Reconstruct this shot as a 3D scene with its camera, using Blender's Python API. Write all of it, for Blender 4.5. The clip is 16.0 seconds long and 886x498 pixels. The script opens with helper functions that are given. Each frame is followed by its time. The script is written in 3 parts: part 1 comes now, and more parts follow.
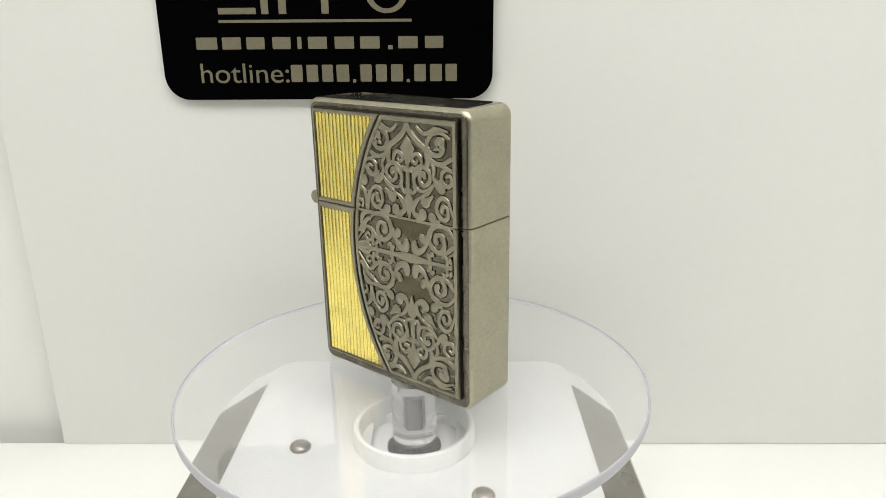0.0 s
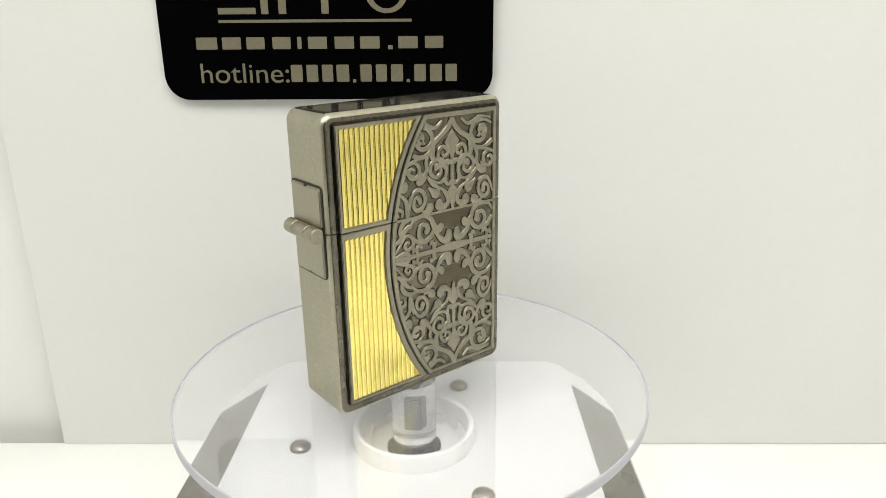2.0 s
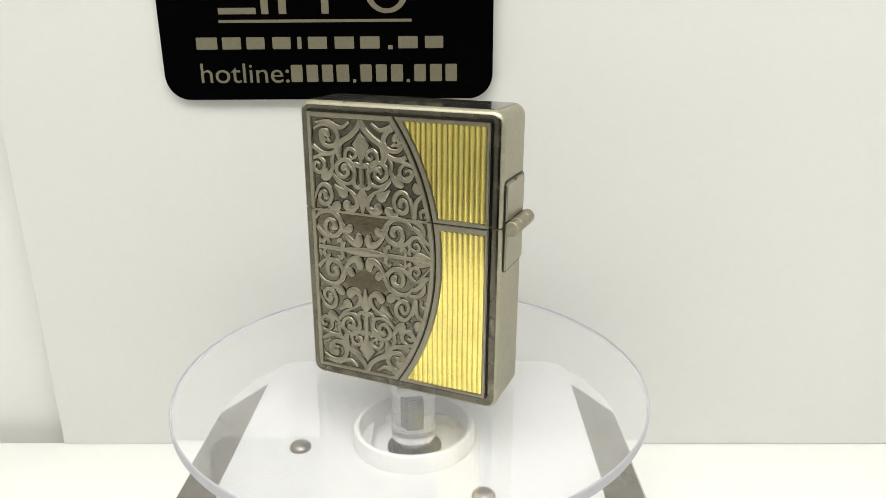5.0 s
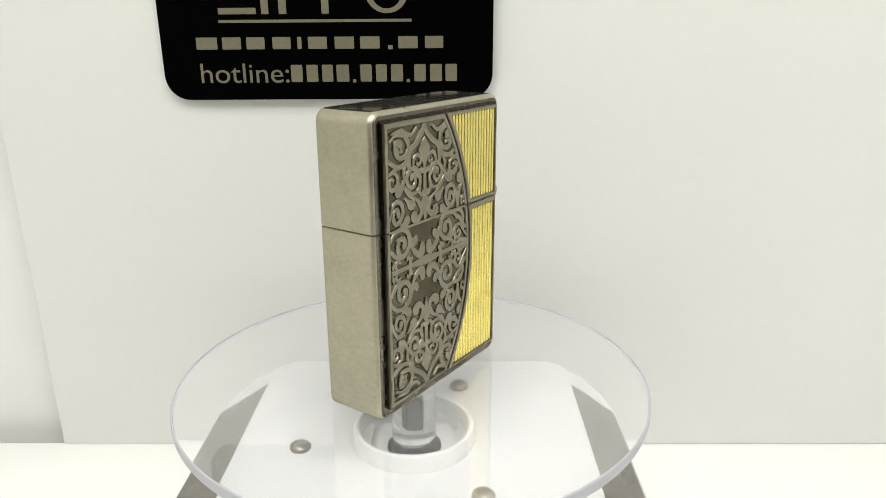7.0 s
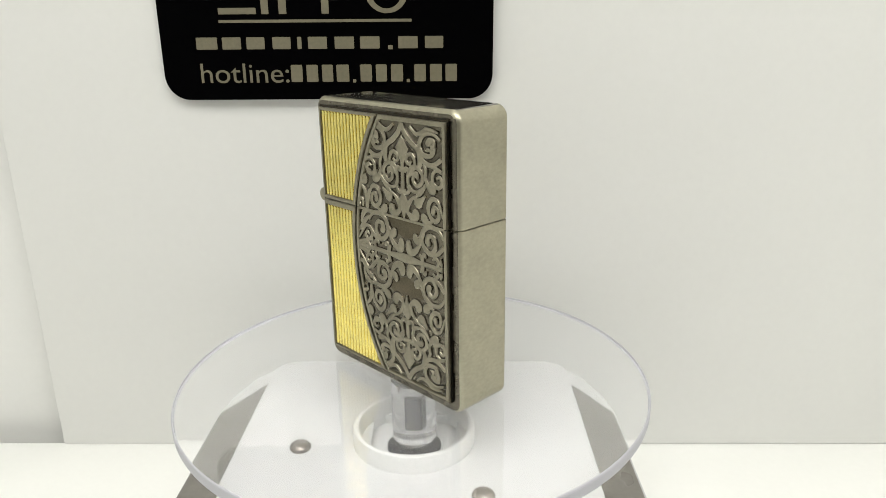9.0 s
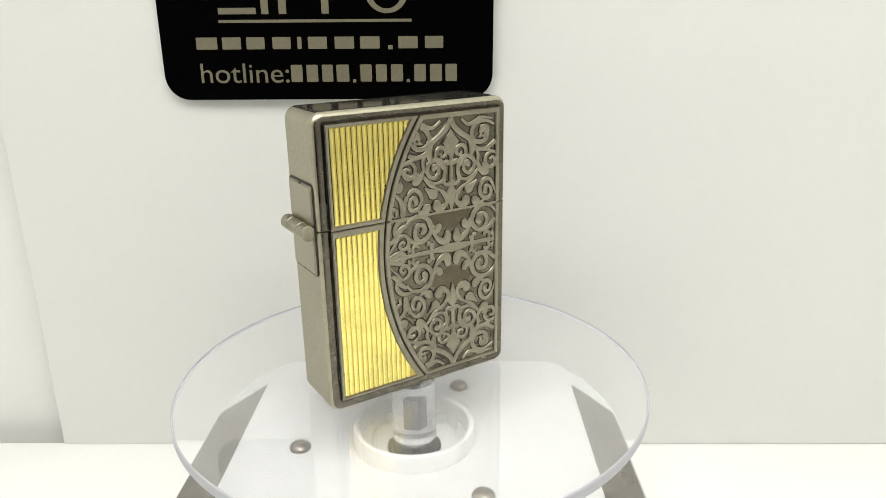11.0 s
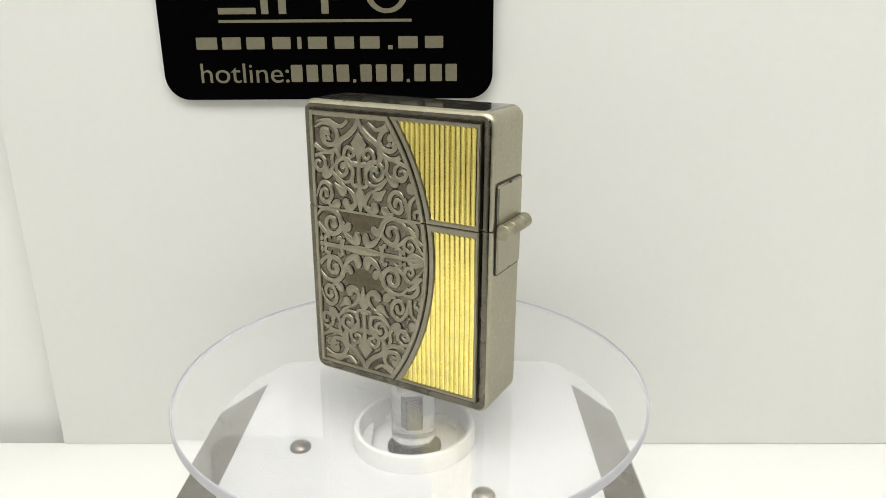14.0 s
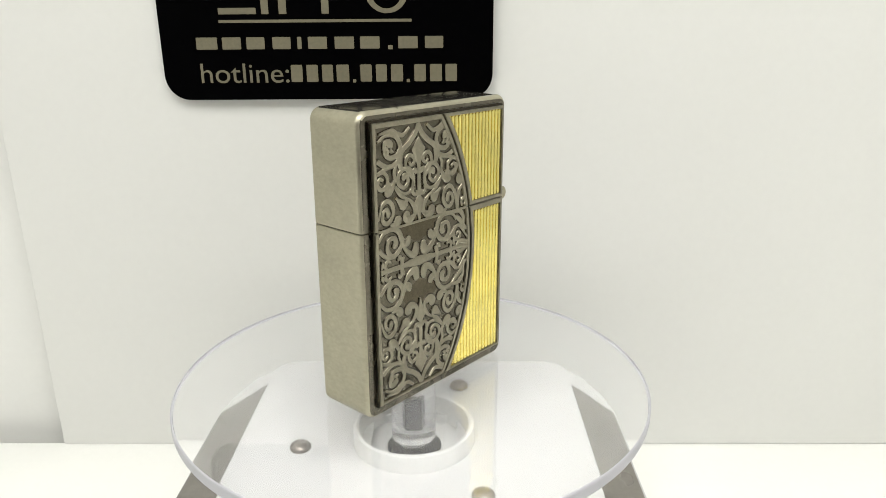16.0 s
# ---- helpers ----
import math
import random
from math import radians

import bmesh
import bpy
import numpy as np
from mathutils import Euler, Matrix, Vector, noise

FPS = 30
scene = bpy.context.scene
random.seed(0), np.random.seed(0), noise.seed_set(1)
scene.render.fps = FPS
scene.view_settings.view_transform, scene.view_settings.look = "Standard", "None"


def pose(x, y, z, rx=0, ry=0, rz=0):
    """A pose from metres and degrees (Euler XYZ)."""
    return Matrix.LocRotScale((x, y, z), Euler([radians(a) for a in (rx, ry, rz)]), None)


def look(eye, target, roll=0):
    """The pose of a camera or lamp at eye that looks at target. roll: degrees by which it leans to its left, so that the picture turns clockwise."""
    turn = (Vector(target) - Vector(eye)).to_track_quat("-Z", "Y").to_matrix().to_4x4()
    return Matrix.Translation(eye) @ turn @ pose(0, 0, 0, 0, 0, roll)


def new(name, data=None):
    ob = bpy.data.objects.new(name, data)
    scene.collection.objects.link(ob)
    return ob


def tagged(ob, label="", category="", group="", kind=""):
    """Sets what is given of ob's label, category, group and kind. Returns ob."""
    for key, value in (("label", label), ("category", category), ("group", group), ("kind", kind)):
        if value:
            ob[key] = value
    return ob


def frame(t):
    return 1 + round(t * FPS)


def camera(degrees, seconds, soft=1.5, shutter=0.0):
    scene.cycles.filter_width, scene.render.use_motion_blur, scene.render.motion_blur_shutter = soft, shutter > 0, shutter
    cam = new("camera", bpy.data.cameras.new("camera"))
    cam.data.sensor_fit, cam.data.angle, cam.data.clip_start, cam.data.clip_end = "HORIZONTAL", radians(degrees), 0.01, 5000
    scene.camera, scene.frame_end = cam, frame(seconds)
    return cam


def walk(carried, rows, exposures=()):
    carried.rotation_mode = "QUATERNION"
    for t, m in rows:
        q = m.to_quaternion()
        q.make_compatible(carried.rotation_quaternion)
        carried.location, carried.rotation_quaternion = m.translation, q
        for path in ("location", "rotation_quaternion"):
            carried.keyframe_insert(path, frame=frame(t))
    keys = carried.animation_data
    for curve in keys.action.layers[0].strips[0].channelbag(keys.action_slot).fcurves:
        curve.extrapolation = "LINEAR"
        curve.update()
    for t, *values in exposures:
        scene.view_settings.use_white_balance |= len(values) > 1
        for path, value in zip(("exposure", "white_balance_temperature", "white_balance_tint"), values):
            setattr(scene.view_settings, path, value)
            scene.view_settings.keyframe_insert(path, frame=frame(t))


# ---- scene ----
cam = camera(63.62, 16.0, soft=0.75)
EYE = Matrix(((0.99992, 0.0037, 0.01189, 0.00815),
              (0.01013, 0.31323, -0.94962, -0.13328),
              (-0.00724, 0.94967, 0.31317, 0.07123),
              (0, 0, 0, 1)))
EXPOSURES = [(0.0, -0.46), (0.5, -0.36), (1.2, -0.2), (1.7, -0.24), (2.5, -0.52), (3.5, -0.53), (4.2, -0.5), (4.8, -0.42), (5.4, -0.26), (6.0, -0.17), (6.3, -0.19), (7.0, -0.37), (8.0, -0.5), (9.2, -0.45), (9.7, -0.36), (10.3, -0.22), (10.8, -0.24), (11.3, -0.52), (11.8, -0.53), (12.5, -0.5),
             (13.5, -0.46), (14.0, -0.42), (14.5, -0.31), (15.2, -0.19), (16.0, -0.36)]
walk(cam, [(0.0, EYE), (16.0, EYE)], EXPOSURES)

# ---- light ----
TABLE = -0.052          # height of the table; the lighter's foot is near z = 0
WALL = 0.0526           # front of the back board
world = bpy.data.worlds.new("world")
scene.world = world
world.use_nodes = True
world.node_tree.nodes["Background"].inputs[0].default_value = (0.05, 0.05, 0.05, 1)
world.node_tree.nodes["Background"].inputs[1].default_value = 0.2


def area(name, place, target, sx, sy, watts, colour):
    lamp = bpy.data.lights.new(name, "AREA")
    lamp.shape, lamp.size, lamp.size_y, lamp.energy, lamp.color = "RECTANGLE", sx, sy, watts, colour
    ob = new(name, lamp)
    ob.matrix_world = look(place, target)
    return ob


area("cabinet_light", (0.02, -0.28, 0.44), (0.02, -0.17, 0), 0.62, 0.28, 4.7, (0.97, 0.965, 0.915))

# unseen fill lamp, added to lift what the plates mirror
area("room_fill", (0, -1.4, 1.77), (0, -1.4, 0), 1.2, 1.2, 8.0, (1.0, 0.95, 0.86))


# ---- materials ----
def material(name, colour, rough, metal=0.0, scale=900, vary=0.15, bump=0.0, stretch=(1, 1, 1), rough_vary=0.1, big=60, specks=0.0):
    """A surface with grain and larger blotches, in object space (metres)."""
    m = bpy.data.materials.new(name)
    m.use_nodes = True
    nt = m.node_tree
    b = nt.nodes["Principled BSDF"]
    co = nt.nodes.new("ShaderNodeTexCoord")
    mp = nt.nodes.new("ShaderNodeMapping")
    mp.inputs["Scale"].default_value = stretch
    nt.links.new(co.outputs["Object"], mp.inputs["Vector"])
    fine, broad = nt.nodes.new("ShaderNodeTexNoise"), nt.nodes.new("ShaderNodeTexNoise")
    fine.inputs["Scale"].default_value, fine.inputs["Detail"].default_value = scale, 5
    broad.inputs["Scale"].default_value, broad.inputs["Detail"].default_value = big, 3
    nt.links.new(mp.outputs[0], fine.inputs["Vector"])
    nt.links.new(co.outputs["Object"], broad.inputs["Vector"])
    mix = nt.nodes.new("ShaderNodeMath")
    mix.operation = "ADD"
    nt.links.new(fine.outputs["Fac"], mix.inputs[0])
    nt.links.new(broad.outputs["Fac"], mix.inputs[1])
    ramp = nt.nodes.new("ShaderNodeMapRange")
    ramp.inputs["From Min"].default_value, ramp.inputs["From Max"].default_value = 0.6, 1.4
    ramp.inputs["To Min"].default_value, ramp.inputs["To Max"].default_value = 1 - vary, 1 + vary * 0.6
    nt.links.new(mix.outputs[0], ramp.inputs["Value"])
    tint = nt.nodes.new("ShaderNodeVectorMath")
    tint.operation = "SCALE"
    tint.inputs[0].default_value = colour
    nt.links.new(ramp.outputs[0], tint.inputs["Scale"])
    last = tint.outputs[0]
    if specks:
        vor, big_noise = nt.nodes.new("ShaderNodeTexVoronoi"), nt.nodes.new("ShaderNodeMapRange")
        vor.inputs["Scale"].default_value = 800
        nt.links.new(co.outputs["Object"], vor.inputs["Vector"])
        big_noise.inputs["From Min"].default_value, big_noise.inputs["From Max"].default_value = 0.13, 0.25
        big_noise.inputs["To Min"].default_value, big_noise.inputs["To Max"].default_value = 1 - specks, 1
        nt.links.new(vor.outputs["Distance"], big_noise.inputs["Value"])
        gate = nt.nodes.new("ShaderNodeMath")
        gate.operation = "GREATER_THAN"
        gate.inputs[1].default_value = 0.92
        split = nt.nodes.new("ShaderNodeSeparateColor")
        nt.links.new(vor.outputs["Color"], split.inputs[0])
        nt.links.new(split.outputs[0], gate.inputs[0])
        pit = nt.nodes.new("ShaderNodeMix")
        pit.data_type = "FLOAT"
        pit.inputs[2].default_value = 1.0
        nt.links.new(gate.outputs[0], pit.inputs[0])
        nt.links.new(big_noise.outputs[0], pit.inputs[3])
        dot = nt.nodes.new("ShaderNodeVectorMath")
        dot.operation = "SCALE"
        nt.links.new(last, dot.inputs[0])
        nt.links.new(pit.outputs[0], dot.inputs["Scale"])
        last = dot.outputs[0]
    nt.links.new(last, b.inputs["Base Color"])
    rr = nt.nodes.new("ShaderNodeMapRange")
    rr.inputs["From Min"].default_value, rr.inputs["From Max"].default_value = 0.3, 0.7
    rr.inputs["To Min"].default_value, rr.inputs["To Max"].default_value = rough * (1 - rough_vary), min(1, rough * (1 + rough_vary))
    nt.links.new(broad.outputs["Fac"], rr.inputs["Value"])
    nt.links.new(rr.outputs[0], b.inputs["Roughness"])
    b.inputs["Metallic"].default_value = metal
    if bump:
        bp = nt.nodes.new("ShaderNodeBump")
        bp.inputs["Strength"].default_value, bp.inputs["Distance"].default_value = bump, 0.0001
        nt.links.new(fine.outputs["Fac"], bp.inputs["Height"])
        nt.links.new(bp.outputs[0], b.inputs["Normal"])
    return m


def clear(name, colour, rough=0.0, ior=1.49):
    m = bpy.data.materials.new(name)
    m.use_nodes = True
    b = m.node_tree.nodes["Principled BSDF"]
    b.inputs["Base Color"].default_value = (*colour, 1)
    b.inputs["Roughness"].default_value = rough
    b.inputs["IOR"].default_value = ior
    b.inputs["Transmission Weight"].default_value = 1.0
    return m


WHITE_BOARD = material("white_board", (0.70, 0.70, 0.68), 0.45, scale=500, vary=0.02, bump=0.03, big=9)
WHITE_TABLE = material("white_laminate", (0.88, 0.88, 0.855), 0.35, scale=700, vary=0.02, bump=0.02, big=12)
ROOM_PAINT = material("room_paint", (0.62, 0.59, 0.54), 0.7, scale=40, vary=0.1, big=2)
ROOM_DARK = material("dark_reflection_surround", (0.022, 0.018, 0.014), 0.5, scale=60, vary=0.3, big=3)
BLACK_ACRYLIC = material("black_acrylic", (0.001, 0.001, 0.0012), 0.22, scale=600, vary=0.2)
BLACK_ACRYLIC.node_tree.nodes["Principled BSDF"].inputs["Specular IOR Level"].default_value = 0.02
LETTERING = material("dull_gold_print", (0.14, 0.126, 0.08), 0.6, scale=1500, vary=0.2)
NICKEL = material("brushed_nickel", (0.435, 0.41, 0.312), 0.42, 1.0, scale=1600, vary=0.16, bump=0.07, stretch=(0.6, 0.6, 1), rough_vary=0.08, big=160, specks=0.8)
LEAF_NICKEL = material("hinge_nickel", (0.41, 0.385, 0.293), 0.36, 1.0, scale=1600, vary=0.12, bump=0.05, big=300)
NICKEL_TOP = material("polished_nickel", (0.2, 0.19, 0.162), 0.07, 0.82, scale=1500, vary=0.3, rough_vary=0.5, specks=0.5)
NICKEL_FACE = material("worn_and_shaded_nickel", (0.165, 0.15, 0.117), 0.26, 1.0, scale=1500, vary=0.3, rough_vary=0.4, big=200)
DARK_STEEL = material("oxidised_steel_and_crevice_shade", (0.052, 0.045, 0.034), 0.3, 1.0, scale=1500, vary=0.3)
SILVER = material("antique_silver", (0.305, 0.282, 0.215), 0.34, 1.0, scale=1800, vary=0.2, bump=0.1)
GROUND = material("oxidised_silver_ground", (0.15, 0.136, 0.103), 0.14, 1.0, scale=2500, vary=0.35, bump=0.03, big=250)
OXIDE_AND_REFLECTION = material("brown_oxide_and_reflection", (0.115, 0.098, 0.067), 0.16, 1.0, scale=2500, vary=0.35, bump=0.03, big=250)
GOLD = material("gold_plate", (0.93, 0.80, 0.26), 0.17, 1.0, scale=2500, vary=0.15, big=300)
WHITE_PLASTIC = material("white_plastic", (0.47, 0.47, 0.465), 0.4, scale=900, vary=0.03)
# paler copy of the white plastic, to offset shade inside the collar
LIFTED_PLASTIC = material("lifted_white_plastic", (0.53, 0.53, 0.52), 0.45, scale=900, vary=0.03)
GREY_CELL = material("grey_solar_cell", (0.145, 0.136, 0.12), 0.3, 0.0, scale=1200, vary=0.15)
SCREW = material("screw_metal", (0.28, 0.25, 0.22), 0.36, 0.8, scale=2500, vary=0.4, bump=0.3)
SHAFT = material("dark_shaft", (0.035, 0.035, 0.042), 0.35, 0.4, scale=2500, vary=0.3)
CUT_EDGE = clear("sawn_acrylic_edge", (0.52, 0.52, 0.565), 0.5)
CUT_EDGE.node_tree.nodes["Principled BSDF"].inputs["Transmission Weight"].default_value = 0.3
KNUCKLE = material("rubbed_nickel", (0.38, 0.353, 0.265), 0.46, 1.0, scale=1800, vary=0.3, big=300)
GROOVE = material("deep_gold", (0.68, 0.55, 0.16), 0.22, 1.0, scale=2500, vary=0.3)
# a little white mixed in, which pales what lies under the platter
HAZY_ACRYLIC = clear("hazy_acrylic", (0.985, 0.988, 1.0), 0.04)
HAZY_ACRYLIC.node_tree.nodes["Principled BSDF"].inputs["Transmission Weight"].default_value = 0.962
FOGGY_ACRYLIC = clear("foggy_acrylic", (0.985, 0.988, 1.0), 0.08)
FOGGY_ACRYLIC.node_tree.nodes["Principled BSDF"].inputs["Transmission Weight"].default_value = 0.9
HINGE_SHADE = material("hinge_recess_shade", (0.05, 0.045, 0.036), 0.45, 0.8, scale=1500, vary=0.3)


# ---- mesh helpers: everything below is drawn in millimetres ----
def part(name, bm, mat, parent=None, label="", smooth=0.6):
    bmesh.ops.scale(bm, vec=(0.001,) * 3, verts=bm.verts)
    bmesh.ops.recalc_face_normals(bm, faces=bm.faces)
    me = bpy.data.meshes.new(name)
    for f in bm.faces:
        f.smooth = True
    for e in bm.edges:
        if len(e.link_faces) == 2 and e.calc_face_angle(0) > smooth:
            e.smooth = False
    bm.to_mesh(me)
    bm.free()
    for m in mat if isinstance(mat, (list, tuple)) else [mat]:
        me.materials.append(m)
    ob = new(name, me)
    ob.parent = parent
    return tagged(ob, label)


def empty(name, label, category, group="", kind=""):
    return tagged(new(name), label, category, group, kind)


def box(bm, x0, x1, y0, y1, z0, z1, bevel=0.0, seg=2):
    made = bmesh.ops.create_cube(bm, size=1.0, matrix=Matrix.Translation(((x0 + x1) / 2, (y0 + y1) / 2, (z0 + z1) / 2)) @ Matrix.Diagonal((x1 - x0, y1 - y0, z1 - z0, 1)))
    if bevel:
        edges = list({e for v in made["verts"] for e in v.link_edges})
        bmesh.ops.bevel(bm, geom=edges, offset=bevel, segments=seg, profile=0.5, affect="EDGES")
    return bm


def lathe(bm, profile, n=64, closed=False, centre=(0, 0)):
    """Turn (radius, z) pairs about the z axis."""
    rings = [[bm.verts.new((centre[0] + r * math.cos(2 * math.pi * k / n), centre[1] + r * math.sin(2 * math.pi * k / n), z)) for k in range(n)] for r, z in profile]
    pairs = list(zip(rings, rings[1:])) + ([(rings[-1], rings[0])] if closed else [])
    for a, b in pairs:
        for k in range(n):
            bm.faces.new((a[k], a[(k + 1) % n], b[(k + 1) % n], b[k]))
    if not closed:
        bm.faces.new(rings[0])
        bm.faces.new(rings[-1])
    return bm


def prism(bm, outline, lay, d0, d1, inner=None, chamfer=0.0):
    """A slab of the given outline between two depths; lay(x, z, d) gives the place. inner: a hole with as many corners."""
    low = [bm.verts.new(lay(x, z, d0)) for x, z in outline]
    top = [bm.verts.new(lay(x, z, d1)) for x, z in outline]
    n = len(outline)
    for k in range(n):
        bm.faces.new((low[k], low[(k + 1) % n], top[(k + 1) % n], top[k]))
    if inner is None:
        bm.faces.new(top)
        bm.faces.new(low)
    else:
        il = [bm.verts.new(lay(x, z, d0)) for x, z in inner]
        it = [bm.verts.new(lay(x, z, d1)) for x, z in inner]
        for k in range(n):
            j = (k + 1) % n
            bm.faces.new((top[k], top[j], it[j], it[k]))
            bm.faces.new((it[k], it[j], il[j], il[k]))
            bm.faces.new((low[k], low[j], il[j], il[k]))
    return bm


def rounded(x0, x1, z0, z1, r, n=6):
    pts = []
    for cx, cz, a in ((x1 - r, z1 - r, 0), (x0 + r, z1 - r, 90), (x0 + r, z0 + r, 180), (x1 - r, z0 + r, 270)):
        pts += [(cx + r * math.cos(radians(a + 90 * k / n)), cz + r * math.sin(radians(a + 90 * k / n))) for k in range(n + 1)]
    return pts


# ---- the place ----
def slab(name, x0, x1, y0, y1, z0, z1, mat, label, category, bevel=0.0):
    return tagged(part(name, box(bmesh.new(), x0, x1, y0, y1, z0, z1, bevel), mat, None, label), "", category, "", "structure")


T, W = TABLE * 1000, WALL * 1000
slab("table", -340, 340, -216, W + 1.0, T - 20, T, WHITE_TABLE, "glossy white laminate table top", "table top", 0.5)
slab("wall_north", -109.4, 340, W, W + 6, T, 480, WHITE_BOARD, "matt white back board standing on the table", "wall", 0.4)
slab("wall_north_rear", -340, 340, W + 8, W + 20, T - 160, 480, WHITE_BOARD, "white panel behind the edge of the back board", "wall")
# unseen sides, run far forward so the turning plates mirror white
slab("wall_west", -352, -340, -1000, W + 25, T - 280, 480, WHITE_BOARD, "unseen white side panel, lengthened for reflections", "wall")
slab("wall_east", 340, 352, -1000, W + 25, T - 280, 480, WHITE_BOARD, "unseen white side panel, lengthened for reflections", "wall")
slab("ceiling", -352, 352, -420, W + 25, 480, 492, WHITE_BOARD, "plain white cabinet top", "ceiling")
# unseen room, added for the plates to mirror: dark below, pale above
slab("floor", -2600, 2600, -3000, 200, -820, -800, ROOM_DARK, "unseen dark floor added for reflections", "floor")
slab("wall_south", -2600, 2600, -3020, -3000, -800, 1800, ROOM_PAINT, "plain grey room wall", "wall")
slab("dark_wall_band", -2600, 2600, -3000, -2985, -800, -450, ROOM_DARK, "unseen dark band added for reflections", "wall panel")
slab("wall_room_west", -2620, -2600, -3000, 200, -800, 1800, ROOM_PAINT, "plain grey room wall", "wall")
slab("wall_room_east", 2600, 2620, -3000, 200, -800, 1800, ROOM_PAINT, "plain grey room wall", "wall")
slab("wall_room_north", -2600, 2600, 200, 220, -800, 1800, ROOM_PAINT, "plain grey room wall", "wall")
slab("ceiling_room", -2600, 2600, -3000, 200, 1800, 1820, ROOM_PAINT, "plain room ceiling", "ceiling")


# ---- sign ----
def build_sign():
    sign = empty("sign", "black glossy acrylic sign with dull gold print, on the board", "sign")
    sign.location = (-0.0226, WALL + 0.0009, 0.078)
    fy = -3.2

    def lay(x, z, d):
        return (x, -d, z)
    bm = bmesh.new()
    prism(bm, rounded(-41.2, 41.2, -27.2, 27.2, 6.0, 10), lay, 0.92, 3.2)
    bmesh.ops.bevel(bm, geom=[e for e in bm.edges if all(abs(v.co.y + 3.2) < 1e-4 for v in e.verts)], offset=0.3, segments=2, affect="EDGES")
    part("panel", bm, BLACK_ACRYLIC, sign)

    def bar(name, x0, x1, z0, z1, r=0.15):
        part(name, prism(bmesh.new(), rounded(x0 + 22.6, x1 + 22.6, z0 - 78, z1 - 78, min(r, (x1 - x0) / 2.1, (z1 - z0) / 2.1), 3), lay, 3.15, 3.24), LETTERING, sign)
    bar("underline", -48.9, -1.4, 69.4, 70.1, 0.1)
    # wordmark above the line, as plain shapes
    bar("wordmark_bar", -48.8, -39.5, 71.4, 72.9)
    for x0, x1 in ((-38.2, -36.4), (-33.9, -32.0), (-23.4, -21.6)):
        bar("wordmark_bar", x0, x1, 71.4, 80.0)
    bm = bmesh.new()
    ring = [(math.cos(radians(a)), math.sin(radians(a))) for a in range(0, 360, 8)]
    prism(bm, [(15.2 + 5.2 * c, -1.6 + 5.0 * s) for c, s in ring], lay, 3.15, 3.24, [(15.2 + 3.7 * c, -1.6 + 3.9 * s) for c, s in ring])
    part("wordmark_ring", bm, LETTERING, sign)
    # address line, as plain bars
    xs = [(345, 388), (391, 430), (434, 472), (480, 518), (524, 533), (543, 582), (590, 630), (635, 675), (702, 742), (749, 787)]
    for a, b in xs:
        bar("address_bar", -55.0 + (a - 345) * 0.1405, -55.8 + (b - 345) * 0.1405 + (0.6 if b - a < 20 else 0), 63.1, 66.0, 0.2)
    bar("address_dot", -55.4 + (687 - 345) * 0.1405, -55.4 + (695 - 345) * 0.1405, 62.9, 63.9)
    # line under it: a word, then plain bars for the number
    cu = bpy.data.curves.new("word", "FONT")
    cu.body, cu.size, cu.extrude = "hotline:", 0.0069, 0.00004
    tmp = new("word_tmp", cu)
    me = bpy.data.meshes.new_from_object(tmp.evaluated_get(bpy.context.evaluated_depsgraph_get()))
    bpy.data.objects.remove(tmp)
    xs = [v.co.x for v in me.vertices]
    x0, k = min(xs), 0.0222 / (max(xs) - min(xs))
    for v in me.vertices:
        v.co = Vector(((v.co.x - x0) * k - 0.0320, -0.0032 + (-v.co.z), v.co.y - 0.0230))
    me.materials.append(LETTERING)
    word = new("word", me)
    word.parent = sign
    for a, b in ((518, 543), (546, 571), (574, 598), (600, 627), (643, 668), (671, 695), (698, 724), (740, 765), (768, 794), (796, 821)):
        bar("number_bar", -54.2 + (a - 358) * 0.1393, -54.8 + (b - 358) * 0.1393, 55.1, 59.3, 0.3)
    for a in (634, 731):
        bar("number_dot", -54.5 + (a - 358) * 0.1393 - 0.4, -54.5 + (a - 358) * 0.1393 + 0.4, 54.9, 55.7)
    return sign


build_sign()


